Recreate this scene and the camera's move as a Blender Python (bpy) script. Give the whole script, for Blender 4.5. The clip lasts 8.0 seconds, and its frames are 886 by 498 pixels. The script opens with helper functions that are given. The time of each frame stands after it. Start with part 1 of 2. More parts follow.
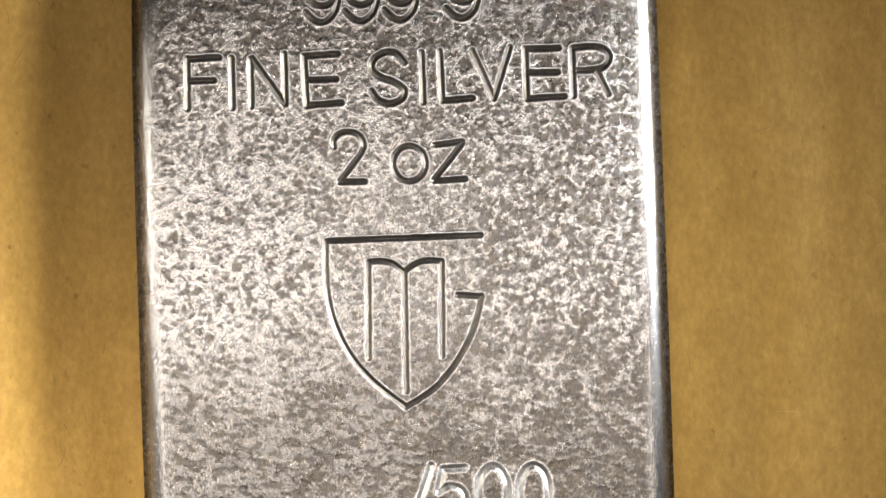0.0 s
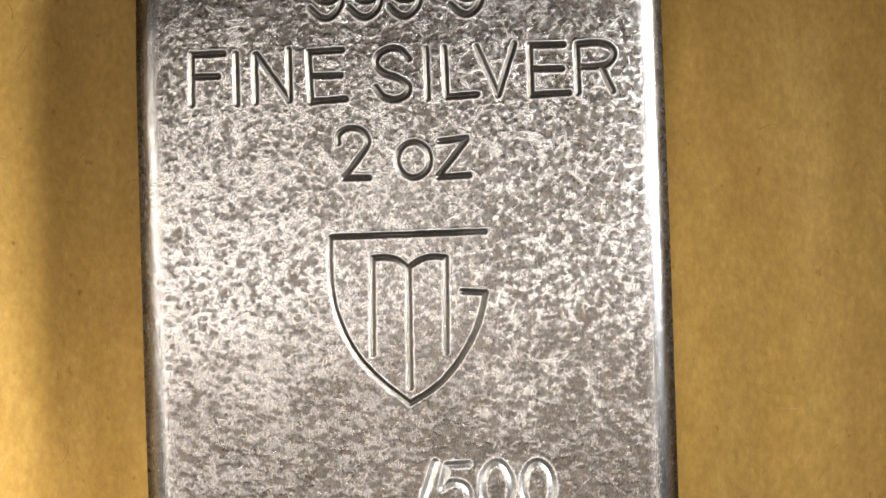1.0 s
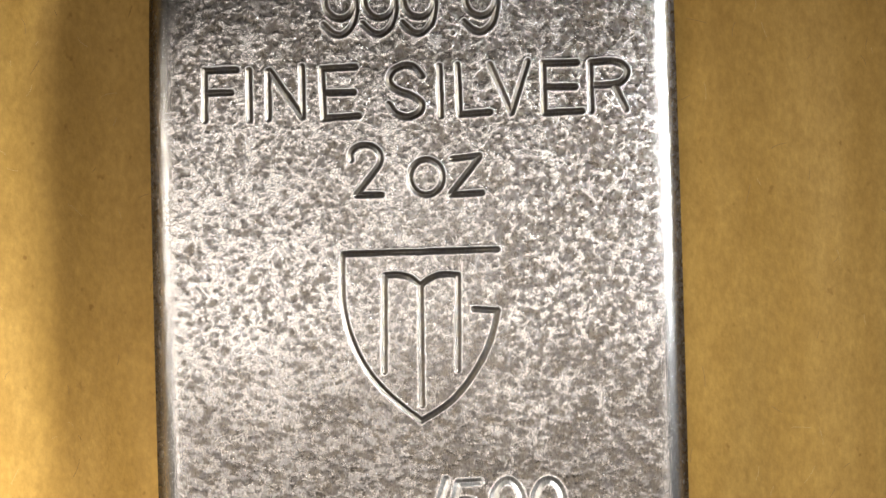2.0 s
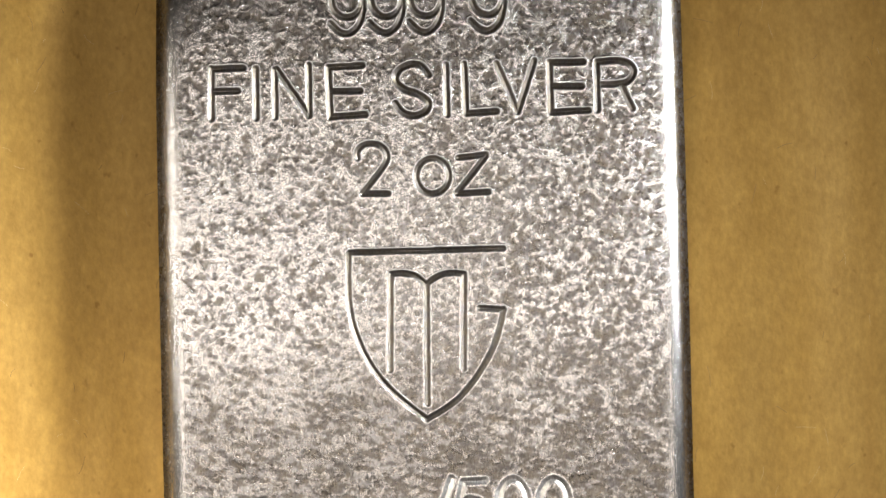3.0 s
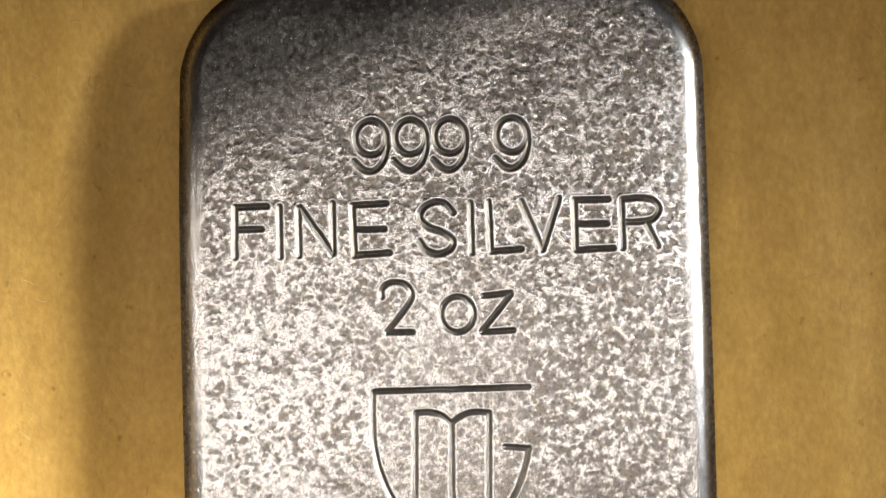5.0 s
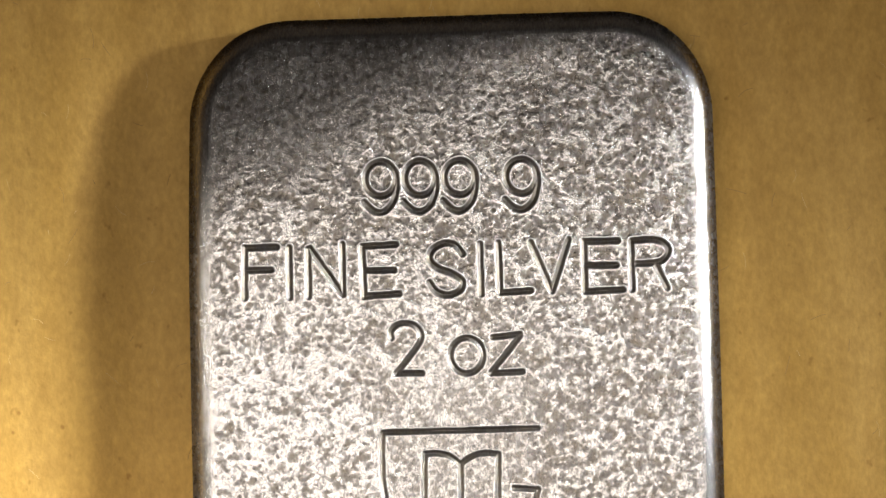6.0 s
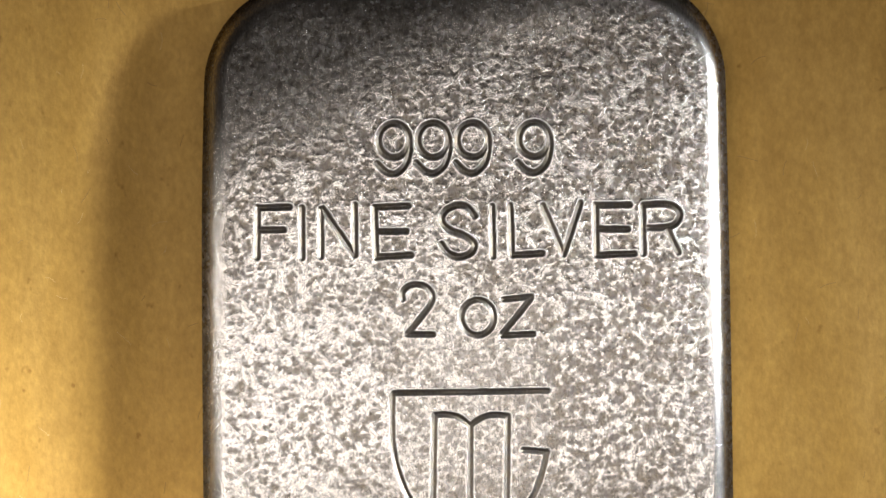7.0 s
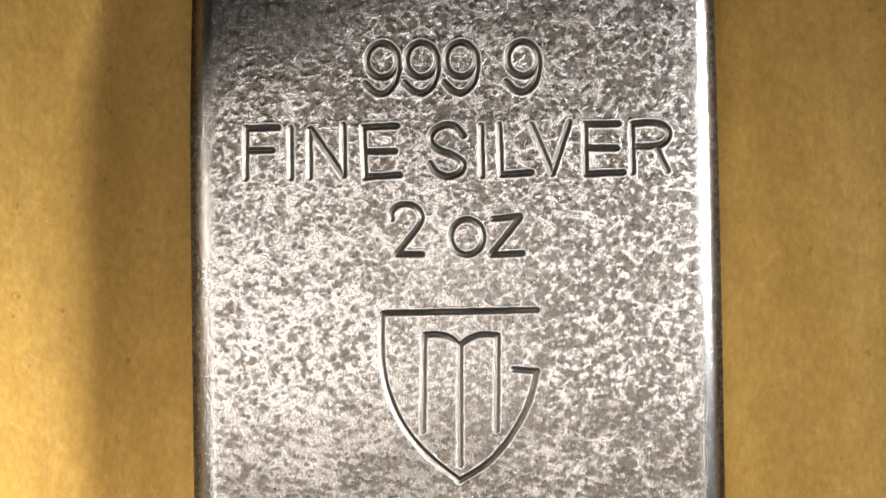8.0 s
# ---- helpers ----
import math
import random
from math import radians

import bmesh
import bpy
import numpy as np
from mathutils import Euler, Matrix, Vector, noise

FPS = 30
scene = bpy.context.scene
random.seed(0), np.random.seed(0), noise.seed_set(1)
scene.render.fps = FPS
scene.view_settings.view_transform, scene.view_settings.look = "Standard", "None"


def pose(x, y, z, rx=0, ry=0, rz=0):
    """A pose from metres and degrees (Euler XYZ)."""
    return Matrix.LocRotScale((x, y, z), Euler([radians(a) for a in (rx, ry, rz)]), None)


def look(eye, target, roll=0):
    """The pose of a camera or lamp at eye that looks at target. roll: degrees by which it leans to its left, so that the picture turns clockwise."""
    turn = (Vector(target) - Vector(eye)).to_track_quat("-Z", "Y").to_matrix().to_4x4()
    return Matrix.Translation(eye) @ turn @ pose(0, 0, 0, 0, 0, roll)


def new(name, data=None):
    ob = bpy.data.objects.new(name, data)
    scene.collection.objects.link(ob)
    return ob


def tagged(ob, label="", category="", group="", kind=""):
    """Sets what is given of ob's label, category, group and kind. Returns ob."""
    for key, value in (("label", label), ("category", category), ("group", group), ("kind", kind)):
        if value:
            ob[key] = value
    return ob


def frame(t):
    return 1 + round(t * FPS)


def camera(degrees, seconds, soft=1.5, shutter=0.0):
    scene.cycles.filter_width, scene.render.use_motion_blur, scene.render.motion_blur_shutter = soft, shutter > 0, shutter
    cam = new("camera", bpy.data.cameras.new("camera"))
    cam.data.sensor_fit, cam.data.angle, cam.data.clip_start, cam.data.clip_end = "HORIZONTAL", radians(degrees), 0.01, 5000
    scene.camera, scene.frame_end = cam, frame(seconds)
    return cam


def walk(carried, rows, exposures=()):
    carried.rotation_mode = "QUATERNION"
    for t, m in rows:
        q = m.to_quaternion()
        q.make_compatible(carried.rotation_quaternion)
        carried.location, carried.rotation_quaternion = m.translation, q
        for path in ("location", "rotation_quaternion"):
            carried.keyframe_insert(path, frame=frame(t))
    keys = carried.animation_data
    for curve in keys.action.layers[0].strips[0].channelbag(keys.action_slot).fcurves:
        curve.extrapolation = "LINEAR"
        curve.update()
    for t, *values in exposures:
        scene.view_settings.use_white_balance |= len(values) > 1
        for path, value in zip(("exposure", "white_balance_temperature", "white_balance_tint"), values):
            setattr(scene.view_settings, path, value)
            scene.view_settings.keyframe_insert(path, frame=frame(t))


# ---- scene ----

MM = 0.001
LENS = 26.0
cam = camera(LENS, 8.0)
# seconds; the camera over the bar in millimetres; its turn about the vertical in degrees. It looks straight down.
PATH = [
    (0.0, 2.369, -0.234, 109.95, -1.68),
    (0.2, 2.330, -0.251, 109.92, -1.69),
    (0.5, 2.174, -0.409, 109.88, -1.71),
    (1.0, 2.134, -0.428, 109.91, -1.62),
    (1.2, 1.953, -0.378, 109.86, -1.53),
    (1.3, 1.849, -0.185, 109.84, -1.49),
    (1.5, 1.652, 0.605, 109.80, -1.41),
    (1.7, 1.589, 0.593, 109.82, -1.37),
    (2.8, 1.173, 0.453, 109.92, -1.15),
    (3.0, 1.150, 0.491, 109.94, -1.11),
    (3.5, 0.689, 0.704, 109.85, -0.81),
    (3.7, 0.606, 1.180, 109.81, -0.90),
    (4.0, 0.566, 2.449, 109.76, -1.05),
    (4.2, 0.364, 3.331, 109.66, -1.07),
    (4.5, 0.145, 5.369, 109.51, -1.10),
    (4.7, 0.025, 6.473, 109.51, -1.16),
    (5.0, -0.049, 8.090, 109.51, -1.26),
    (5.2, -0.221, 8.941, 109.53, -1.24),
    (6.3, -0.531, 10.442, 109.60, -1.12),
    (6.5, -0.574, 10.467, 109.61, -1.10),
    (6.8, -1.000, 9.193, 109.80, -0.70),
    (7.0, -1.212, 8.269, 109.92, -0.43),
    (7.2, -0.909, 7.040, 109.93, -0.62),
    (7.5, -0.455, 5.338, 109.94, -0.89),
    (7.7, -0.475, 4.483, 109.87, -0.82),
    (8.0, -0.655, 3.863, 109.78, -0.71),
]
walk(cam, [(t, pose(x * MM, y * MM, z * MM, 0, 0, turn)) for t, x, y, z, turn in PATH], [(t, 0.018 * y - 0.51) for t, x, y, z, turn in PATH])

# ---- light: two narrow lamps low on either side of the table, a wide and a small panel on the ceiling ----
world = bpy.data.worlds.new("room_air")
scene.world = world
world.use_nodes = True
world.node_tree.nodes["Background"].inputs[0].default_value = (1.0, 0.93, 0.84, 1)
world.node_tree.nodes["Background"].inputs[1].default_value = 0.015


def area_lamp(name, eye, target, width, height, watts, colour, spread=180.0):
    data = bpy.data.lights.new(name, "AREA")
    data.shape, data.size, data.size_y = "RECTANGLE", width, height
    data.energy, data.color = watts, colour
    lamp = new(name, data)
    data.spread = radians(spread)
    lamp.matrix_world = look(eye, target)
    return lamp


WARM = (1.0, 0.93, 0.83)
COOL = (0.91, 0.94, 0.97)
SOFT = (1.0, 0.910, 0.835)
area_lamp("lamp_east", (0.125, 0.034, 0.090), (-0.080, -0.034, 0), 0.022, 0.040, 0.062, COOL, 31)
area_lamp("lamp_west", (-0.125, 0.020, 0.090), (-0.0275, -0.038, 0), 0.024, 0.050, 0.0300, WARM, 37)
area_lamp("ceiling_lamp", (-0.053, -0.275, 1.68), (-0.053, -0.275, 0), 1.505, 0.700, 9.0, SOFT)
area_lamp("ceiling_lamp_small", (-0.442, -0.140, 1.68), (-0.442, -0.140, 0), 0.389, 0.354, 4.7, SOFT)


# ---- materials ----
def material(name):
    m = bpy.data.materials.new(name)
    m.use_nodes = True
    return m, m.node_tree.nodes, m.node_tree.links, m.node_tree.nodes["Principled BSDF"]


def stretched(nodes, links, scale, turn=0.0):
    """Object coordinates, turned and scaled per axis: cells to the metre."""
    co = nodes.new("ShaderNodeTexCoord")
    mp = nodes.new("ShaderNodeMapping")
    mp.inputs["Rotation"].default_value = (0, 0, radians(turn))
    mp.inputs["Scale"].default_value = scale
    links.new(co.outputs["Object"], mp.inputs["Vector"])
    return mp.outputs["Vector"]


def grain(nodes, links, scale, detail=3.0, rough=0.55, turn=0.0):
    n = nodes.new("ShaderNodeTexNoise")
    n.inputs["Scale"].default_value = 1.0
    n.inputs["Detail"].default_value = detail
    n.inputs["Roughness"].default_value = rough
    links.new(stretched(nodes, links, scale, turn), n.inputs["Vector"])
    return n.outputs["Fac"]


def ramp(nodes, links, fac, low, high, a=(0, 0, 0, 1), b=(1, 1, 1, 1)):
    r = nodes.new("ShaderNodeValToRGB")
    r.color_ramp.elements[0].position, r.color_ramp.elements[1].position = low, high
    r.color_ramp.elements[0].color, r.color_ramp.elements[1].color = a, b
    links.new(fac, r.inputs["Fac"])
    return r.outputs["Color"]


def mixed(nodes, links, mode, fac, a, b):
    m = nodes.new("ShaderNodeMix")
    m.data_type, m.blend_type = "RGBA", mode
    for socket, value in ((m.inputs[0], fac), (m.inputs[6], a), (m.inputs[7], b)):
        if hasattr(value, "links"):
            links.new(value, socket)
        else:
            socket.default_value = value
    return m.outputs[2]


def bumped(nodes, links, height, distance, strength=1.0, below=None):
    b = nodes.new("ShaderNodeBump")
    b.inputs["Strength"].default_value, b.inputs["Distance"].default_value = strength, distance
    links.new(height, b.inputs["Height"])
    if below:
        links.new(below, b.inputs["Normal"])
    return b.outputs["Normal"]


def silver_material(name, smooth, coarse, relief):
    """Silver under patches of oxide and painted shade; smooth and coarse: the roughness between which it varies."""
    m, nodes, links, bsdf = material(name)
    patch = grain(nodes, links, (900, 900, 900), 4.0)
    tint = ramp(nodes, links, patch, 0.3, 0.7, (0.80, 0.775, 0.755, 1), (0.93, 0.905, 0.87, 1))
    streak = ramp(nodes, links, grain(nodes, links, (15000, 4200, 4000), 3.0, 0.65, -6), 0.32, 0.68, (0.62, 0.61, 0.60, 1), (1.30, 1.30, 1.30, 1))
    tint = mixed(nodes, links, "MULTIPLY", 1.0, tint, streak)
    oxide_shade = ramp(nodes, links, grain(nodes, links, (1500, 1500, 1500), 4.0, 0.65), 0.35, 0.65, (0.132, 0.117, 0.108, 1), (0.178, 0.146, 0.102, 1))
    oxide_shade = mixed(nodes, links, "MULTIPLY", 0.8, oxide_shade, streak)
    tarnish_shade = nodes.new("ShaderNodeAttribute")
    tarnish_shade.attribute_name = "tarnish_shade"
    links.new(mixed(nodes, links, "MIX", tarnish_shade.outputs["Fac"], tint, oxide_shade), bsdf.inputs["Base Color"])
    bsdf.inputs["Metallic"].default_value = 1.0
    rough = nodes.new("ShaderNodeMapRange")
    rough.inputs["From Min"].default_value, rough.inputs["From Max"].default_value = 0.3, 0.7
    rough.inputs["To Min"].default_value, rough.inputs["To Max"].default_value = smooth, coarse
    links.new(grain(nodes, links, (2500, 2500, 2500), 3.0), rough.inputs["Value"])
    coarser = nodes.new("ShaderNodeMath")
    coarser.operation = "MULTIPLY_ADD"
    coarser.inputs[1].default_value = 0.07
    links.new(tarnish_shade.outputs["Fac"], coarser.inputs[0])
    links.new(rough.outputs["Result"], coarser.inputs[2])
    links.new(coarser.outputs[0], bsdf.inputs["Roughness"])
    fine = bumped(nodes, links, grain(nodes, links, (8000, 8000, 8000), 4.0, 0.65), 0.000023 * relief)
    brushed = bumped(nodes, links, grain(nodes, links, (15000, 900, 900), 3.0, turn=-6), 0.000026 * relief, below=fine)
    links.new(brushed, bsdf.inputs["Normal"])
    return m


def paper_material():
    m, nodes, links, bsdf = material("kraft_paper")
    cloud = grain(nodes, links, (150, 28, 100), 5.0, 0.6, 4)
    base = ramp(nodes, links, cloud, 0.3, 0.7, (0.49, 0.279, 0.051, 1), (0.62, 0.380, 0.096, 1))
    fibre = ramp(nodes, links, grain(nodes, links, (3000, 1700, 2000), 6.0, 0.66, 12), 0.30, 0.72, (0.82, 0.80, 0.76, 1), (1.11, 1.11, 1.12, 1))
    cross = ramp(nodes, links, grain(nodes, links, (700, 420, 600), 7.0, 0.72), 0.30, 0.70, (0.86, 0.84, 0.80, 1), (1.09, 1.10, 1.13, 1))
    colour = mixed(nodes, links, "MULTIPLY", 1.0, base, fibre)
    colour = mixed(nodes, links, "MULTIPLY", 1.0, colour, cross)
    specks = ramp(nodes, links, grain(nodes, links, (1500, 1100, 1000), 2.0, 0.5, 30), 0.70, 0.80, (1, 1, 1, 1), (0.66, 0.59, 0.50, 1))
    colour = mixed(nodes, links, "MULTIPLY", 1.0, colour, specks)
    links.new(colour, bsdf.inputs["Base Color"])
    bsdf.inputs["Roughness"].default_value = 0.60
    bsdf.inputs["Specular IOR Level"].default_value = 0.30
    coarse = bumped(nodes, links, grain(nodes, links, (1300, 900, 900), 5.0, 0.6), 0.00007)
    links.new(bumped(nodes, links, grain(nodes, links, (4200, 2200, 3000), 3.0, 0.6, 12), 0.00002, below=coarse), bsdf.inputs["Normal"])
    return m


def plain_material(name, dark, light, scale, roughness):
    m, nodes, links, bsdf = material(name)
    links.new(ramp(nodes, links, grain(nodes, links, scale, 5.0), 0.3, 0.7, (*dark, 1), (*light, 1)), bsdf.inputs["Base Color"])
    bsdf.inputs["Roughness"].default_value = roughness
    return m


SILVER = silver_material("cast_silver", 0.17, 0.27, 1.0)
GROOVE = silver_material("engraved_silver", 0.30, 0.40, 1.0)
RIM = silver_material("rubbed_silver", 0.17, 0.25, 0.7)
PAPER = paper_material()
FIBRE_DARK = plain_material("dark_fibre", (0.22, 0.12, 0.03), (0.32, 0.18, 0.05), (900, 900, 900), 0.7)
FIBRE_PALE = plain_material("pale_fibre", (0.62, 0.45, 0.20), (0.72, 0.54, 0.28), (900, 900, 900), 0.7)
WALL = plain_material("wall_paint", (0.16, 0.14, 0.115), (0.20, 0.175, 0.145), (3, 3, 3), 0.8)
WOOD = plain_material("table_wood", (0.07, 0.04, 0.022), (0.13, 0.08, 0.045), (60, 4, 60), 0.5)


# ---- mesh helpers ----
def sheet(name, verts, quads, mat, parent=None, normals=None, label="", tarnish_shade=None, smooth=True):
    """One mesh from arrays of points and of quads; silver is darkened point by point, by tarnish and painted shade."""
    me = bpy.data.meshes.new(name)
    verts, quads = np.asarray(verts, np.float32), np.asarray(quads, np.int32)
    me.vertices.add(len(verts))
    me.vertices.foreach_set("co", verts.ravel())
    me.loops.add(quads.size)
    me.loops.foreach_set("vertex_index", quads.ravel())
    me.polygons.add(len(quads))
    me.polygons.foreach_set("loop_start", np.arange(0, quads.size, 4, dtype=np.int32))
    me.update(calc_edges=True)
    me.validate()
    me.polygons.foreach_set("use_smooth", np.full(len(quads), smooth))
    if normals is not None:
        me.normals_split_custom_set_from_vertices(np.asarray(normals, np.float32))
    if tarnish_shade is not None:
        me.attributes.new("tarnish_shade", "FLOAT", "POINT").data.foreach_set("value", np.asarray(tarnish_shade, np.float32))
    me.materials.append(mat)
    ob = new(name, me)
    ob.parent = parent
    return tagged(ob, label=label)


def box(name, low, high, mat, bevel=0.0):
    bm = bmesh.new()
    bmesh.ops.create_cube(bm, size=1.0)
    for v in bm.verts:
        v.co = [l + (c + 0.5) * (h - l) for c, l, h in zip(v.co, low, high)]
    if bevel:
        bmesh.ops.bevel(bm, geom=bm.edges[:], offset=bevel, segments=3, affect="EDGES")
    me = bpy.data.meshes.new(name)
    bm.to_mesh(me)
    bm.free()
    me.materials.append(mat)
    return new(name, me)


def bumps(x, y, cell, seed, cell_y=None):
    """Smooth noise, about -1 to 1, with lumps about two cells wide; x, y and cell in millimetres."""
    table = np.random.RandomState(seed).uniform(-1, 1, (256, 256))
    u, v = np.asarray(x) / cell, np.asarray(y) / (cell_y or cell)
    iu, iv = np.floor(u).astype(int), np.floor(v).astype(int)

    def weights(f):
        return ((1 - f) ** 3 / 6, (3 * f ** 3 - 6 * f ** 2 + 4) / 6, (-3 * f ** 3 + 3 * f ** 2 + 3 * f + 1) / 6, f ** 3 / 6)

    wu, wv = weights(u - iu), weights(v - iv)
    total = 0.0
    for a in range(4):
        for b in range(4):
            total = total + wu[a] * wv[b] * table[(iu + a) % 256, (iv + b) % 256]
    return total * 2.4


def dimples(x, y, cell, seed):
    """The distance to the nearest of many scattered points, about one to a cell, in cells."""
    table = np.random.RandomState(seed).uniform(0, 1, (2, 256, 256))
    u, v = np.asarray(x) / cell, np.asarray(y) / cell
    iu, iv = np.floor(u).astype(int), np.floor(v).astype(int)
    best = np.full(u.shape, 9.0)
    for a in (-1, 0, 1):
        for b in (-1, 0, 1):
            at = ((iu + a) % 256, (iv + b) % 256)
            best = np.minimum(best, np.hypot(iu + a + table[0][at] - u, iv + b + table[1][at] - v))
    return best


def step(x, low, high):
    f = np.clip((x - low) / (high - low), 0, 1)
    return f * f * (3 - 2 * f)


# ---- the room and the table ----
box("floor", (-1.6, -1.6, -0.80), (1.6, 1.6, -0.74), WOOD)
box("ceiling", (-1.6, -1.6, 1.70), (1.6, 1.6, 1.76), WALL)
box("wall_north", (-1.6, 1.6, -0.74), (1.6, 1.7, 1.70), WALL)
box("wall_south", (-1.6, -1.7, -0.74), (1.6, -1.6, 1.70), WALL)
box("wall_east", (1.6, -1.6, -0.74), (1.7, 1.6, 1.70), WALL)
box("wall_west", (-1.7, -1.6, -0.74), (-1.6, 1.6, 1.70), WALL)
for shell in ("floor", "ceiling", "wall_north", "wall_south", "wall_east", "wall_west"):
    tagged(bpy.data.objects[shell], label="plain dim painted room surface" if shell != "floor" else "dark wooden room floor", kind="structure")
table = tagged(new("table"), "dark wooden table under the brown paper", "table")
box("tabletop", (-0.45, -0.35, -0.0345), (0.45, 0.35, -0.0045), WOOD, 0.003).parent = table
for leg_x in (-0.40, 0.40):
    for leg_y in (-0.30, 0.30):
        box("leg", (leg_x - 0.025, leg_y - 0.025, -0.74), (leg_x + 0.025, leg_y + 0.025, -0.0345), WOOD, 0.002).parent = table


# ---- kraft paper, slightly rippled along the bar ----
def paper_height(x, y):
    h = 0.30 * bumps(x + 0.05 * y, y, 4.2, 21, 60.0) + 0.10 * bumps(x - 0.1 * y, y, 1.9, 22, 30.0)
    h = h + 0.035 * bumps(x, y, 1.6, 23) + 0.02 * bumps(x, y, 0.8, 24)
    return h


def kraft_paper():
    fine = np.arange(-40.0, 40.01, 0.4)
    rim = np.array([60.0, 90.0, 130.0])
    xs = np.concatenate([-rim[::-1], fine, rim])
    gx, gy = np.meshgrid(xs, xs, indexing="ij")
    z = paper_height(gx, gy)
    top = z[(abs(gx) < 15) & (abs(gy) < 24)].max()
    z = z - top
    n = len(xs)
    ids = np.arange(n * n).reshape(n, n)
    quads = np.stack([ids[:-1, :-1], ids[1:, :-1], ids[1:, 1:], ids[:-1, 1:]], -1).reshape(-1, 4)
    paper = sheet("kraft_paper", np.stack([gx, gy, z], -1).reshape(-1, 3) * MM, quads, PAPER)
    thick = paper.modifiers.new("thickness", "SOLIDIFY")
    thick.thickness, thick.offset = 0.0002, -1
    rng = random.Random(5)
    for tone, mat, thick_by in (("dark", FIBRE_DARK, 0.000014), ("pale", FIBRE_PALE, 0.000007)):
        curve = bpy.data.curves.new("paper_fibre", "CURVE")
        curve.dimensions, curve.bevel_depth, curve.bevel_resolution = "3D", thick_by, 0
        for _ in range(120):
            x, y, turn = rng.uniform(-29, 29), rng.uniform(-20, 30), rng.gauss(1.5, 0.8)
            long, bend = rng.uniform(0.2, 0.9), rng.gauss(0, 0.5)
            line = curve.splines.new("POLY")
            line.points.add(4)
            for k, point in enumerate(line.points):
                px, py = x, y
                lift = paper_height(np.array(px), np.array(py)) - top
                point.co = (px * MM, py * MM, (float(lift) + 0.004) * MM, 1)
                turn += bend / 3
                x, y = x + math.cos(turn) * long / 3, y + math.sin(turn) * long / 3
        curve.materials.append(mat)
        strands = new("paper_fibre", curve)
        strands.parent = paper
        tagged(strands, label=f"{tone} short fibres pressed into the paper", kind="stuff")
    return tagged(paper, "brown kraft paper sheet with fine fibres and soft ripples", "paper")


kraft_paper()

# ---- the bar: outline and engraving, in millimetres from its middle ----
WIDE, LONG, HIGH, CORNER, ROUND = 29.1, 46.6, 4.8, 5.7, 1.28
NINE_TAIL = [(0.86, 0.1), (0.86, -0.55), (0.62, -1.35), (0.1, -1.82), (-0.45, -1.72), (-0.93, -1.25)]


def ring(cx, cy, rx, ry, n=24):
    return [(cx + rx * math.cos(2 * math.pi * k / n), cy + ry * math.sin(2 * math.pi * k / n)) for k in range(n + 1)]


def curved(points, n=6):
    """A smooth line through the points."""
    p = [points[0], *points, points[-1]]
    made = []
    for a, b, c, d in zip(p, p[1:], p[2:], p[3:]):
        for k in range(n):
            f = k / n
            made.append(tuple(0.5 * (2 * b[i] + (c[i] - a[i]) * f + (2 * a[i] - 5 * b[i] + 4 * c[i] - d[i]) * f * f
                                     + (3 * b[i] - a[i] - 3 * c[i] + d[i]) * f ** 3) for i in (0, 1)))
    return made + [points[-1]]


def nine(cx):
    return [ring(cx, 14.27, 0.85, 0.95), curved([(cx + x, 14.27 + y) for x, y in NINE_TAIL])]


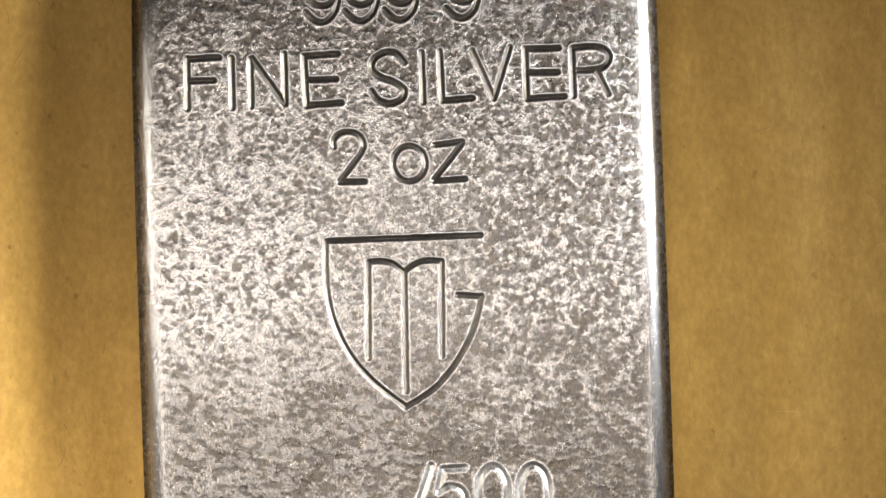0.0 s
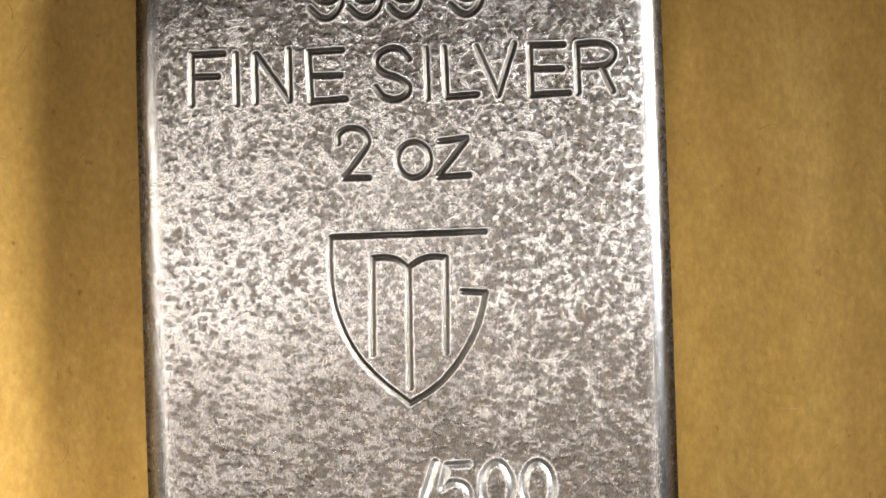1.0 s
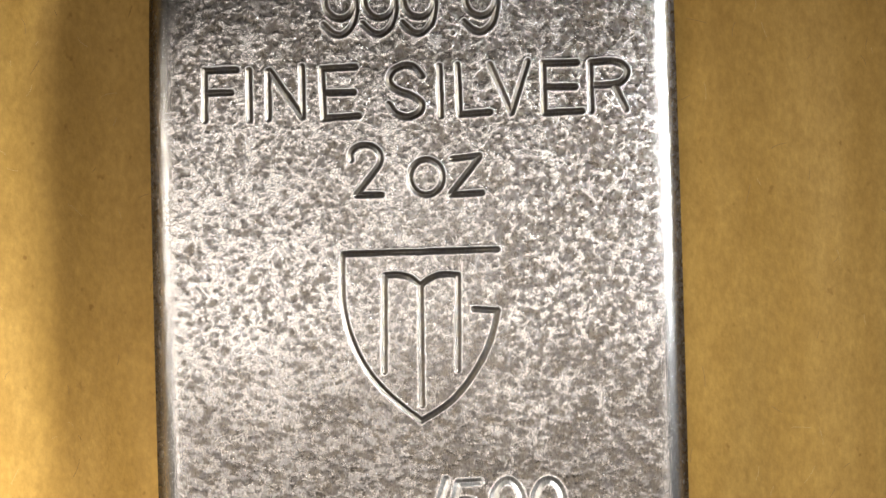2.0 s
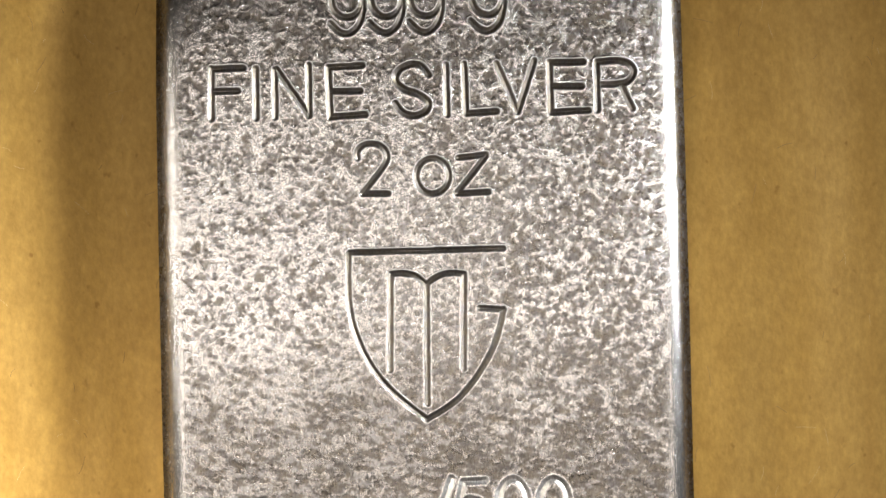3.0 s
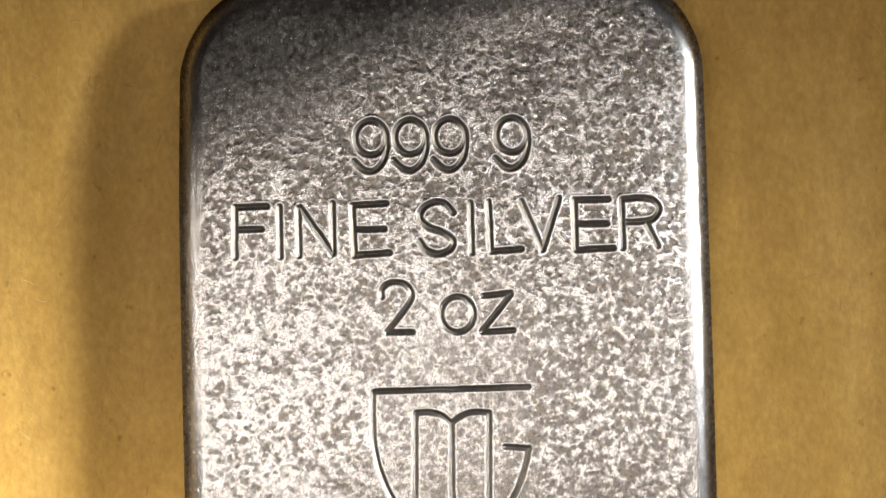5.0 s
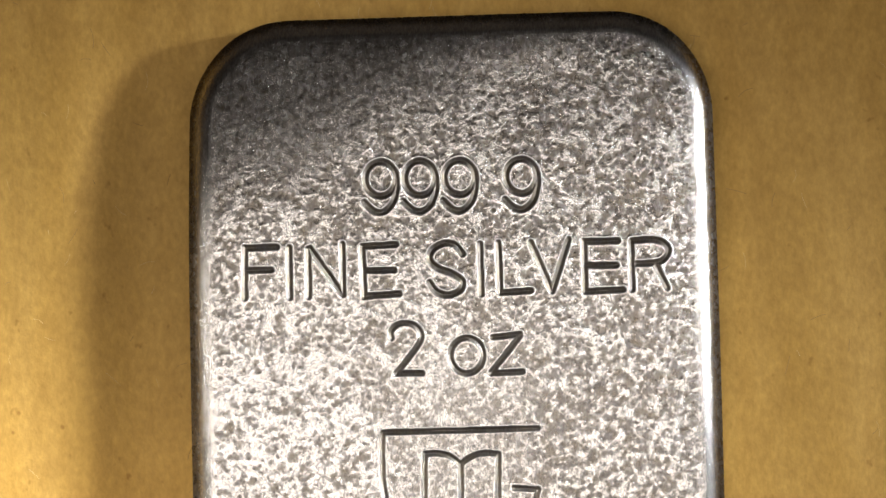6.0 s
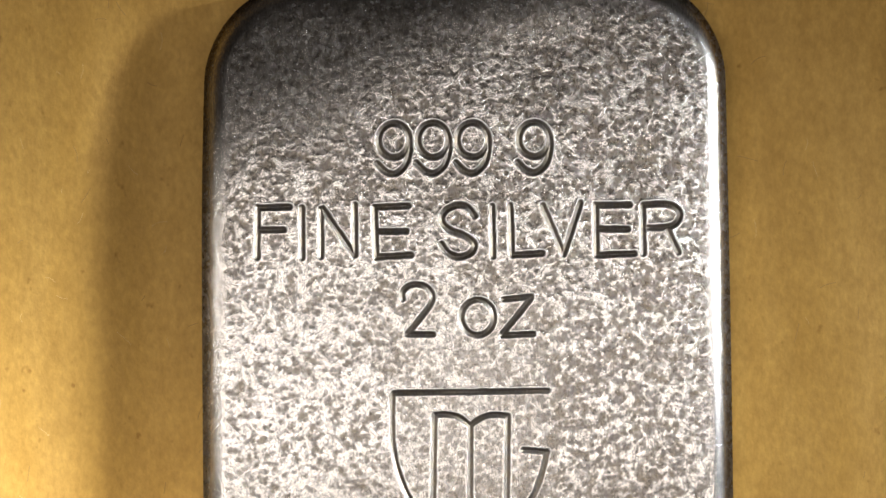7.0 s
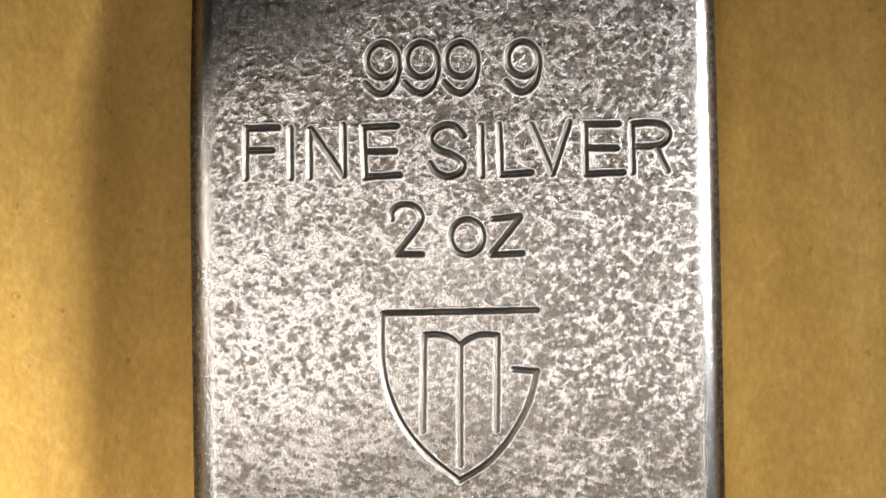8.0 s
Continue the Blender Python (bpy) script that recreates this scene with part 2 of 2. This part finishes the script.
# name, label, half width of the cut, depth, strokes
CUTS = [
    ("numeral", "engraved numeral 9", 0.225, 0.14, nine(-3.87)),
    ("numeral", "engraved numeral 9", 0.225, 0.14, nine(-1.71)),
    ("numeral", "engraved numeral 9", 0.225, 0.14, nine(0.46)),
    ("decimal_point", "faint punched decimal point", 0.17, 0.08, [[(2.27, 12.42), (2.30, 12.42)]]),
    ("numeral", "engraved numeral 9", 0.225, 0.14, nine(3.85)),
    ("letter", "engraved letter F", 0.22, 0.14, [[(-11.37, 10.64), (-11.42, 7.89)], [(-11.30, 10.61), (-9.64, 10.64)], [(-11.39, 9.39), (-9.94, 9.39)]]),
    ("letter", "engraved letter I", 0.22, 0.14, [[(-8.95, 10.59), (-8.95, 7.85)]]),
    ("letter", "engraved letter N", 0.22, 0.14, [[(-7.90, 10.50), (-7.91, 7.89)], [(-7.80, 10.53), (-6.07, 7.97)], [(-6.04, 10.74), (-6.04, 7.97)]]),
    ("letter", "engraved letter E", 0.22, 0.14, [[(-4.95, 10.55), (-4.89, 7.84)], [(-4.95, 10.58), (-3.09, 10.66)], [(-4.86, 9.26), (-3.22, 9.26)], [(-4.86, 7.86), (-2.97, 7.96)]]),
    ("letter", "engraved letter S", 0.23, 0.14, [curved([(0.53, 10.07), (0.13, 10.59), (-0.49, 10.66), (-1.08, 10.37), (-1.26, 9.83), (-0.86, 9.34), (-0.04, 9.01), (0.50, 8.56), (0.35, 8.08), (-0.34, 7.83), (-0.95, 8.06), (-1.31, 8.56)])]),
    ("letter", "engraved letter I", 0.22, 0.14, [[(1.50, 10.60), (1.53, 7.85)]]),
    ("letter", "engraved letter L", 0.22, 0.14, [[(2.50, 10.64), (2.56, 7.90)], [(2.56, 7.90), (4.24, 8.00)]]),
    ("letter", "engraved letter V", 0.22, 0.14, [[(4.29, 10.61), (5.39, 7.94)], [(5.39, 7.94), (6.35, 10.75)]]),
    ("letter", "engraved letter E", 0.22, 0.14, [[(7.19, 10.62), (7.20, 7.88)], [(7.19, 10.62), (9.05, 10.62)], [(7.24, 9.31), (8.93, 9.29)], [(7.20, 7.88), (9.27, 7.95)]]),
    ("letter", "engraved letter R, its leg faint", 0.22, 0.14, [[(9.77, 10.57), (9.78, 7.94)], curved([(9.80, 10.60), (10.76, 10.66), (11.45, 10.54), (11.78, 10.19), (11.73, 9.78), (11.36, 9.45), (10.60, 9.35), (10.05, 9.36)]), [(11.12, 9.20), (11.70, 8.00)]]),
    ("numeral", "engraved numeral 2", 0.21, 0.13, [curved([(-3.43, 5.54), (-3.46, 5.89), (-3.18, 6.23), (-2.70, 6.35), (-2.15, 6.21), (-1.82, 5.72), (-1.97, 5.17), (-2.60, 4.36), (-3.19, 3.62)]), [(-3.19, 3.62), (-1.79, 3.59)]]),
    ("letter", "engraved letter o", 0.21, 0.12, [ring(0.66, 4.51, 0.90, 0.98)]),
    ("letter", "engraved letter z", 0.21, 0.13, [[(2.09, 5.48), (3.60, 5.62)], [(3.60, 5.55), (1.98, 3.56)], [(1.98, 3.52), (3.70, 3.58)]]),
    ("shield_outline", "engraved shield outline open at one side", 0.20, 0.14, [[(-3.97, 0.40), (4.46, 0.47)],
        curved([(-4.04, 0.34), (-4.05, -2.24), (-3.67, -4.14), (-2.84, -5.93), (-1.62, -7.41), (0.10, -8.85)]),
        curved([(0.10, -8.85), (1.64, -7.89), (2.68, -6.78), (3.60, -5.36), (4.14, -3.99), (4.40, -2.87)]),
        [(3.11, -2.77), (4.40, -2.89)]]),
    ("shield_mark", "engraved upright bars under two arches", 0.20, 0.13, [[(-1.75, -0.93), (-1.86, -6.08)],
        curved([(-1.72, -0.82), (-1.05, -0.79), (-0.36, -0.97), (0.19, -1.42)]), curved([(0.19, -1.42), (0.70, -1.06), (1.34, -0.83), (2.28, -0.89)]),
        [(0.22, -1.42), (0.15, -7.97)], [(2.28, -0.98), (2.17, -6.08)]]),
    ("slash", "engraved slash", 0.24, 0.13, [[(1.37, -12.11), (0.35, -15.00)]]),
    ("numeral", "engraved numeral 5", 0.24, 0.13, [[(2.03, -12.31), (3.17, -12.26)], [(2.00, -12.34), (1.74, -13.54)], curved([(1.74, -13.54), (2.30, -13.25), (2.95, -13.45), (3.20, -14.05), (2.90, -14.75), (2.25, -15.00), (1.65, -14.75)])]),
    ("numeral", "engraved numeral 0", 0.24, 0.13, [ring(4.72, -13.60, 0.82, 1.38)]),
    ("numeral", "engraved numeral 0", 0.24, 0.13, [ring(6.98, -13.64, 0.82, 1.38)]),
]


def away(x, y, strokes):
    """The distance of points from the nearest of the strokes."""
    best = np.full(x.shape, 1e9)
    for line in strokes:
        for (ax, ay), (bx, by) in zip(line, line[1:]):
            ux, uy = bx - ax, by - ay
            f = np.clip(((x - ax) * ux + (y - ay) * uy) / (ux * ux + uy * uy + 1e-12), 0, 1)
            best = np.minimum(best, np.hypot(x - ax - f * ux, y - ay - f * uy))
    return best


def cast_relief(x, y, inside):
    """The pitted skin of the casting, its gentle swell, in millimetres, and how far each point lies in a pit, 0 to 1."""
    low = step(y + 0.25 * np.maximum(x, 0) + 1.5 * bumps(x, y, 3.0, 7), -3.0, -9.0)
    calm = step(y - 0.52 * x + 1.6 * bumps(x, y, 2.0, 8), 17.0, 23.0)
    wx, wy = x + 0.17 * bumps(x, y, 0.26, 16), y + 0.17 * bumps(x, y, 0.26, 17)
    round_pits = 1.9 * (0.43 - dimples(wx, wy * 1.1, 0.64, 2)) + 0.60 * bumps(x, y, 0.17, 3, 0.14) + 0.40 * bumps(x, y, 0.085, 6)
    long_pits = bumps(x, y + 0.12 * x, 0.30, 4, 0.15) + 0.6 * bumps(x + 0.3 * y, y, 0.17, 5, 0.10) + 0.6 * bumps(x, y, 0.08, 6)
    field = (1 - low) * round_pits + low * long_pits + 0.22 * bumps(x, y, 1.1, 9)
    few = -0.26 + 0.16 * step(y, 12.0, 19.0) + 0.36 * step(x, 3.0, -9.0) * step(y, 11.0, 4.0) + 0.12 * step(y, 12.0, 6.0) - 0.22 * step(x, -2.0, 8.0)
    pit = step(field + 0.25 * bumps(x, y, 0.055, 15, 0.075), few - 0.75, few + 0.95)
    worked = np.exp(-((x - 0.3) / 4.4) ** 4 - ((y + 1.2) / 7.0) ** 4)
    pit = pit * (1 - 0.4 * worked) + 0.22 * worked
    deep = 0.014 * (1 - 0.8 * calm) * (1 - 0.05 * low)
    h = -deep * pit + 0.004 * pit * (1 - calm) * bumps(x, y, 0.10, 13) + 0.0025 * bumps(x, y, 0.11, 14)
    swell = 0.022 * low * bumps(x, y, 0.85, 12, 0.6) + 0.05 * bumps(x, y, 7.0, 10) + 0.02 * bumps(x, y, 2.6, 11)
    return h * step(inside, 1.0, 1.8), swell * step(inside, 0.6, 4.0), pit, calm, low


def silver_bar():
    bar = new("silver_bar")
    tagged(bar, "cast silver bar with pitted face, engraved lettering and shield", "silver bar")
    edge = np.sin(np.linspace(0, math.pi / 2, 46))
    half = WIDE / 2 - 2.2
    inner = np.linspace(-half, half, 680)
    cols = np.concatenate([-half - 2.2 * edge[:0:-1], inner, half + 2.2 * edge[1:]]) / (WIDE / 2)
    end = LONG / 2 - 2.2
    rows = np.concatenate([-end - 2.2 * edge[:0:-1], np.arange(-end, -16.5, 0.16), np.arange(-16.5, end, 0.038), end + 2.2 * edge])
    over = np.maximum(abs(rows) - (LONG / 2 - CORNER), 0)
    width = WIDE / 2 - CORNER + np.sqrt(np.maximum(CORNER ** 2 - over ** 2, 0))
    x, y = cols[:, None] * width[None, :], np.repeat(rows[None, :], len(cols), 0)
    x = x + step(abs(x), 10.0, WIDE / 2) * np.where(x > 0, 0.0072 * np.clip(19.0 - y, 0, 34), 0.10 * step(y, 8.0, 20.0))
    y = y + 0.006 * x * step(y, 14.0, 22.0)
    qx, qy = abs(cols[:, None] * width[None, :]) - (WIDE / 2 - CORNER), abs(rows[None, :]) + 0 * x - (LONG / 2 - CORNER)
    inside = CORNER - np.hypot(np.maximum(qx, 0), np.maximum(qy, 0)) - np.minimum(np.maximum(qx, qy), 0)
    inside = np.maximum(inside, 0)
    f = np.clip(1 - inside / ROUND, 0, 1)
    ramp_f = np.linspace(0, 1, 200)
    steep = ramp_f / np.sqrt(1.0001 - ramp_f ** 2)

    def rounded(radius, most):
        return np.interp(np.clip(1 - inside / radius, 0, 1), ramp_f, np.cumsum(np.minimum(steep, most)) * radius / 200)

    east, west, end_fall = rounded(ROUND, 0.84), rounded(ROUND, 0.62), rounded(1.1, 0.30)
    fall = east + (west - east) * step(x, 2.0, -2.0)
    fall = fall + (end_fall - fall) * step(qy - qx, -3.0, 2.0)
    z = HIGH - fall - 0.22 * np.maximum(1 - inside / 2.8, 0) ** 2
    relief, swell, pit, calm, low = cast_relief(x, y, inside)
    owner = np.zeros(x.shape, int)
    flat = step(inside, 0.7, 1.7)
    # dull: greyer over the smoothed metal about the shield and towards the foot, with brown oxide specks there; oxide
    # mixed with painted shade in the pits; painted dark over the smoother corner and on the outside of the rim
    # pit colour holds oxide and also the dark of the pit slopes
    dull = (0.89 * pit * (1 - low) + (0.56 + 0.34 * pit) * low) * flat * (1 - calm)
    # the corner's dark reflection is painted in as a darker tone
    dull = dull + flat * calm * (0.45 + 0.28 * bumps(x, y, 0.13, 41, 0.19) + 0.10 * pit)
    specks = step(0.7 * bumps(x, y, 1.5, 35, 1.0) + 1.2 * bumps(x, y, 0.075, 36, 0.09), -0.3, 1.2)
    dull = np.maximum(dull, (0.30 + 0.55 * specks) * step(y + 2 * bumps(x, y, 1.2, 34), -8.0, -12.0) * step(x + 2 * bumps(x, y, 1.5, 37), -13.0, -6.0) * flat)
    # dark colour on the rim's outside stands in for its dark reflection
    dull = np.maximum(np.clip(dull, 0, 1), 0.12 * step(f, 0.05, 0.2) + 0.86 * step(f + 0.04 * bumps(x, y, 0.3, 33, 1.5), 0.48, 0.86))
    ragged = 1 + 0.06 * bumps(x, y, 0.25, 31)
    for k, (name, label, wide, deep, strokes) in enumerate(CUTS, 1):
        px, py = [p[0] for s in strokes for p in s], [p[1] for s in strokes for p in s]
        i = np.nonzero((cols * WIDE / 2 > min(px) - 1) & (cols * WIDE / 2 < max(px) + 1))[0]
        j = np.nonzero((rows > min(py) - 1) & (rows < max(py) + 1))[0]
        at = np.ix_(i, j)
        d = away(x[at], y[at], strokes)
        d = d * ragged[at] / (0.86 * wide)
        cut = 0.52 * wide * np.maximum(1.0 - np.sqrt(d * d + 0.0005), 0) * deep / 0.13 - 0.007 * np.exp(-((d - 1.25) / 0.26) ** 2)
        z[at] = z[at] - cut * (0.94 + 0.10 * bumps(x[at], y[at], 0.7, 32))
        relief[at] = relief[at] * (0.15 + 0.85 * step(d, 1.2, 2.0))
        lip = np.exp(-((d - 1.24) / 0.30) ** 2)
        # the grooves' shade is put into their colour, less for the lowest numerals
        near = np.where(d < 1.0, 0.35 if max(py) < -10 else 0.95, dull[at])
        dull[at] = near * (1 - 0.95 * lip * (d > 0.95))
        owner[at] = np.where(d < 1.15, k, owner[at])
    past = np.maximum(y - 0.52 * x - 18.0, 0)
    z = z + relief + swell - np.where(past < 5.0, 0.009 * past ** 2, 0.09 * past - 0.225) - (y + 1.0) ** 2 / 560
    p = np.stack([x, y, z], -1)
    normal = np.cross(np.gradient(p, axis=0), np.gradient(p, axis=1))
    normal /= np.maximum(np.linalg.norm(normal, axis=-1, keepdims=True), 1e-9)
    p, normal = p.reshape(-1, 3) * MM, normal.reshape(-1, 3)
    ids = np.arange(len(p)).reshape(x.shape)
    quads = np.stack([ids[:-1, :-1], ids[1:, :-1], ids[1:, 1:], ids[:-1, 1:]], -1).reshape(-1, 4)
    of = owner[:-1, :-1].reshape(-1)

    of = np.where((f[:-1, :-1].reshape(-1) > 0.02) & (of == 0), -1, of)

    def piece(name, k, label, mat=SILVER):
        mine = quads[of == k]
        used, back = np.unique(mine, return_inverse=True)
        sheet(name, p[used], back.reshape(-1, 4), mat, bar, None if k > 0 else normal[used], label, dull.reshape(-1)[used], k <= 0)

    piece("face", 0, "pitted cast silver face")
    piece("rim", -1, "smooth bright rounded silver rim, shade painted on its outside", RIM)
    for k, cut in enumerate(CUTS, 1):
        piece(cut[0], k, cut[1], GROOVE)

    # sides and underside: rings that go on from the rim of the face
    loop = np.concatenate([ids[:, 0], ids[-1, 1:], ids[-2::-1, -1], ids[0, -2:0:-1]])
    rim = p[loop] / MM
    ahead = np.roll(rim, -1, 0) - np.roll(rim, 1, 0)
    out = np.stack([ahead[:, 1], -ahead[:, 0], np.zeros(len(rim))], -1)
    out /= np.linalg.norm(out, axis=1, keepdims=True)
    verts = [rim]
    for grow, share in ((0.02, 0.8), (0.03, 0.6), (0.02, 0.35), (-0.05, 0.15), (-0.2, 0.05), (-0.6, 0.0), (-3.0, 0.0)):
        level = rim + out * grow
        level[:, 2] = rim[:, 2] * share
        verts.append(level)
    n = len(loop)
    k = np.arange(n)
    sides = np.concatenate([np.stack([r * n + k, (r + 1) * n + k, (r + 1) * n + (k + 1) % n, r * n + (k + 1) % n], -1) for r in range(len(verts) - 1)])
    sheet("rounded_side", np.concatenate(verts) * MM, sides, SILVER, bar, label="smooth rounded silver sides", tarnish_shade=np.ones(len(verts) * n))
    return bar


silver_bar()
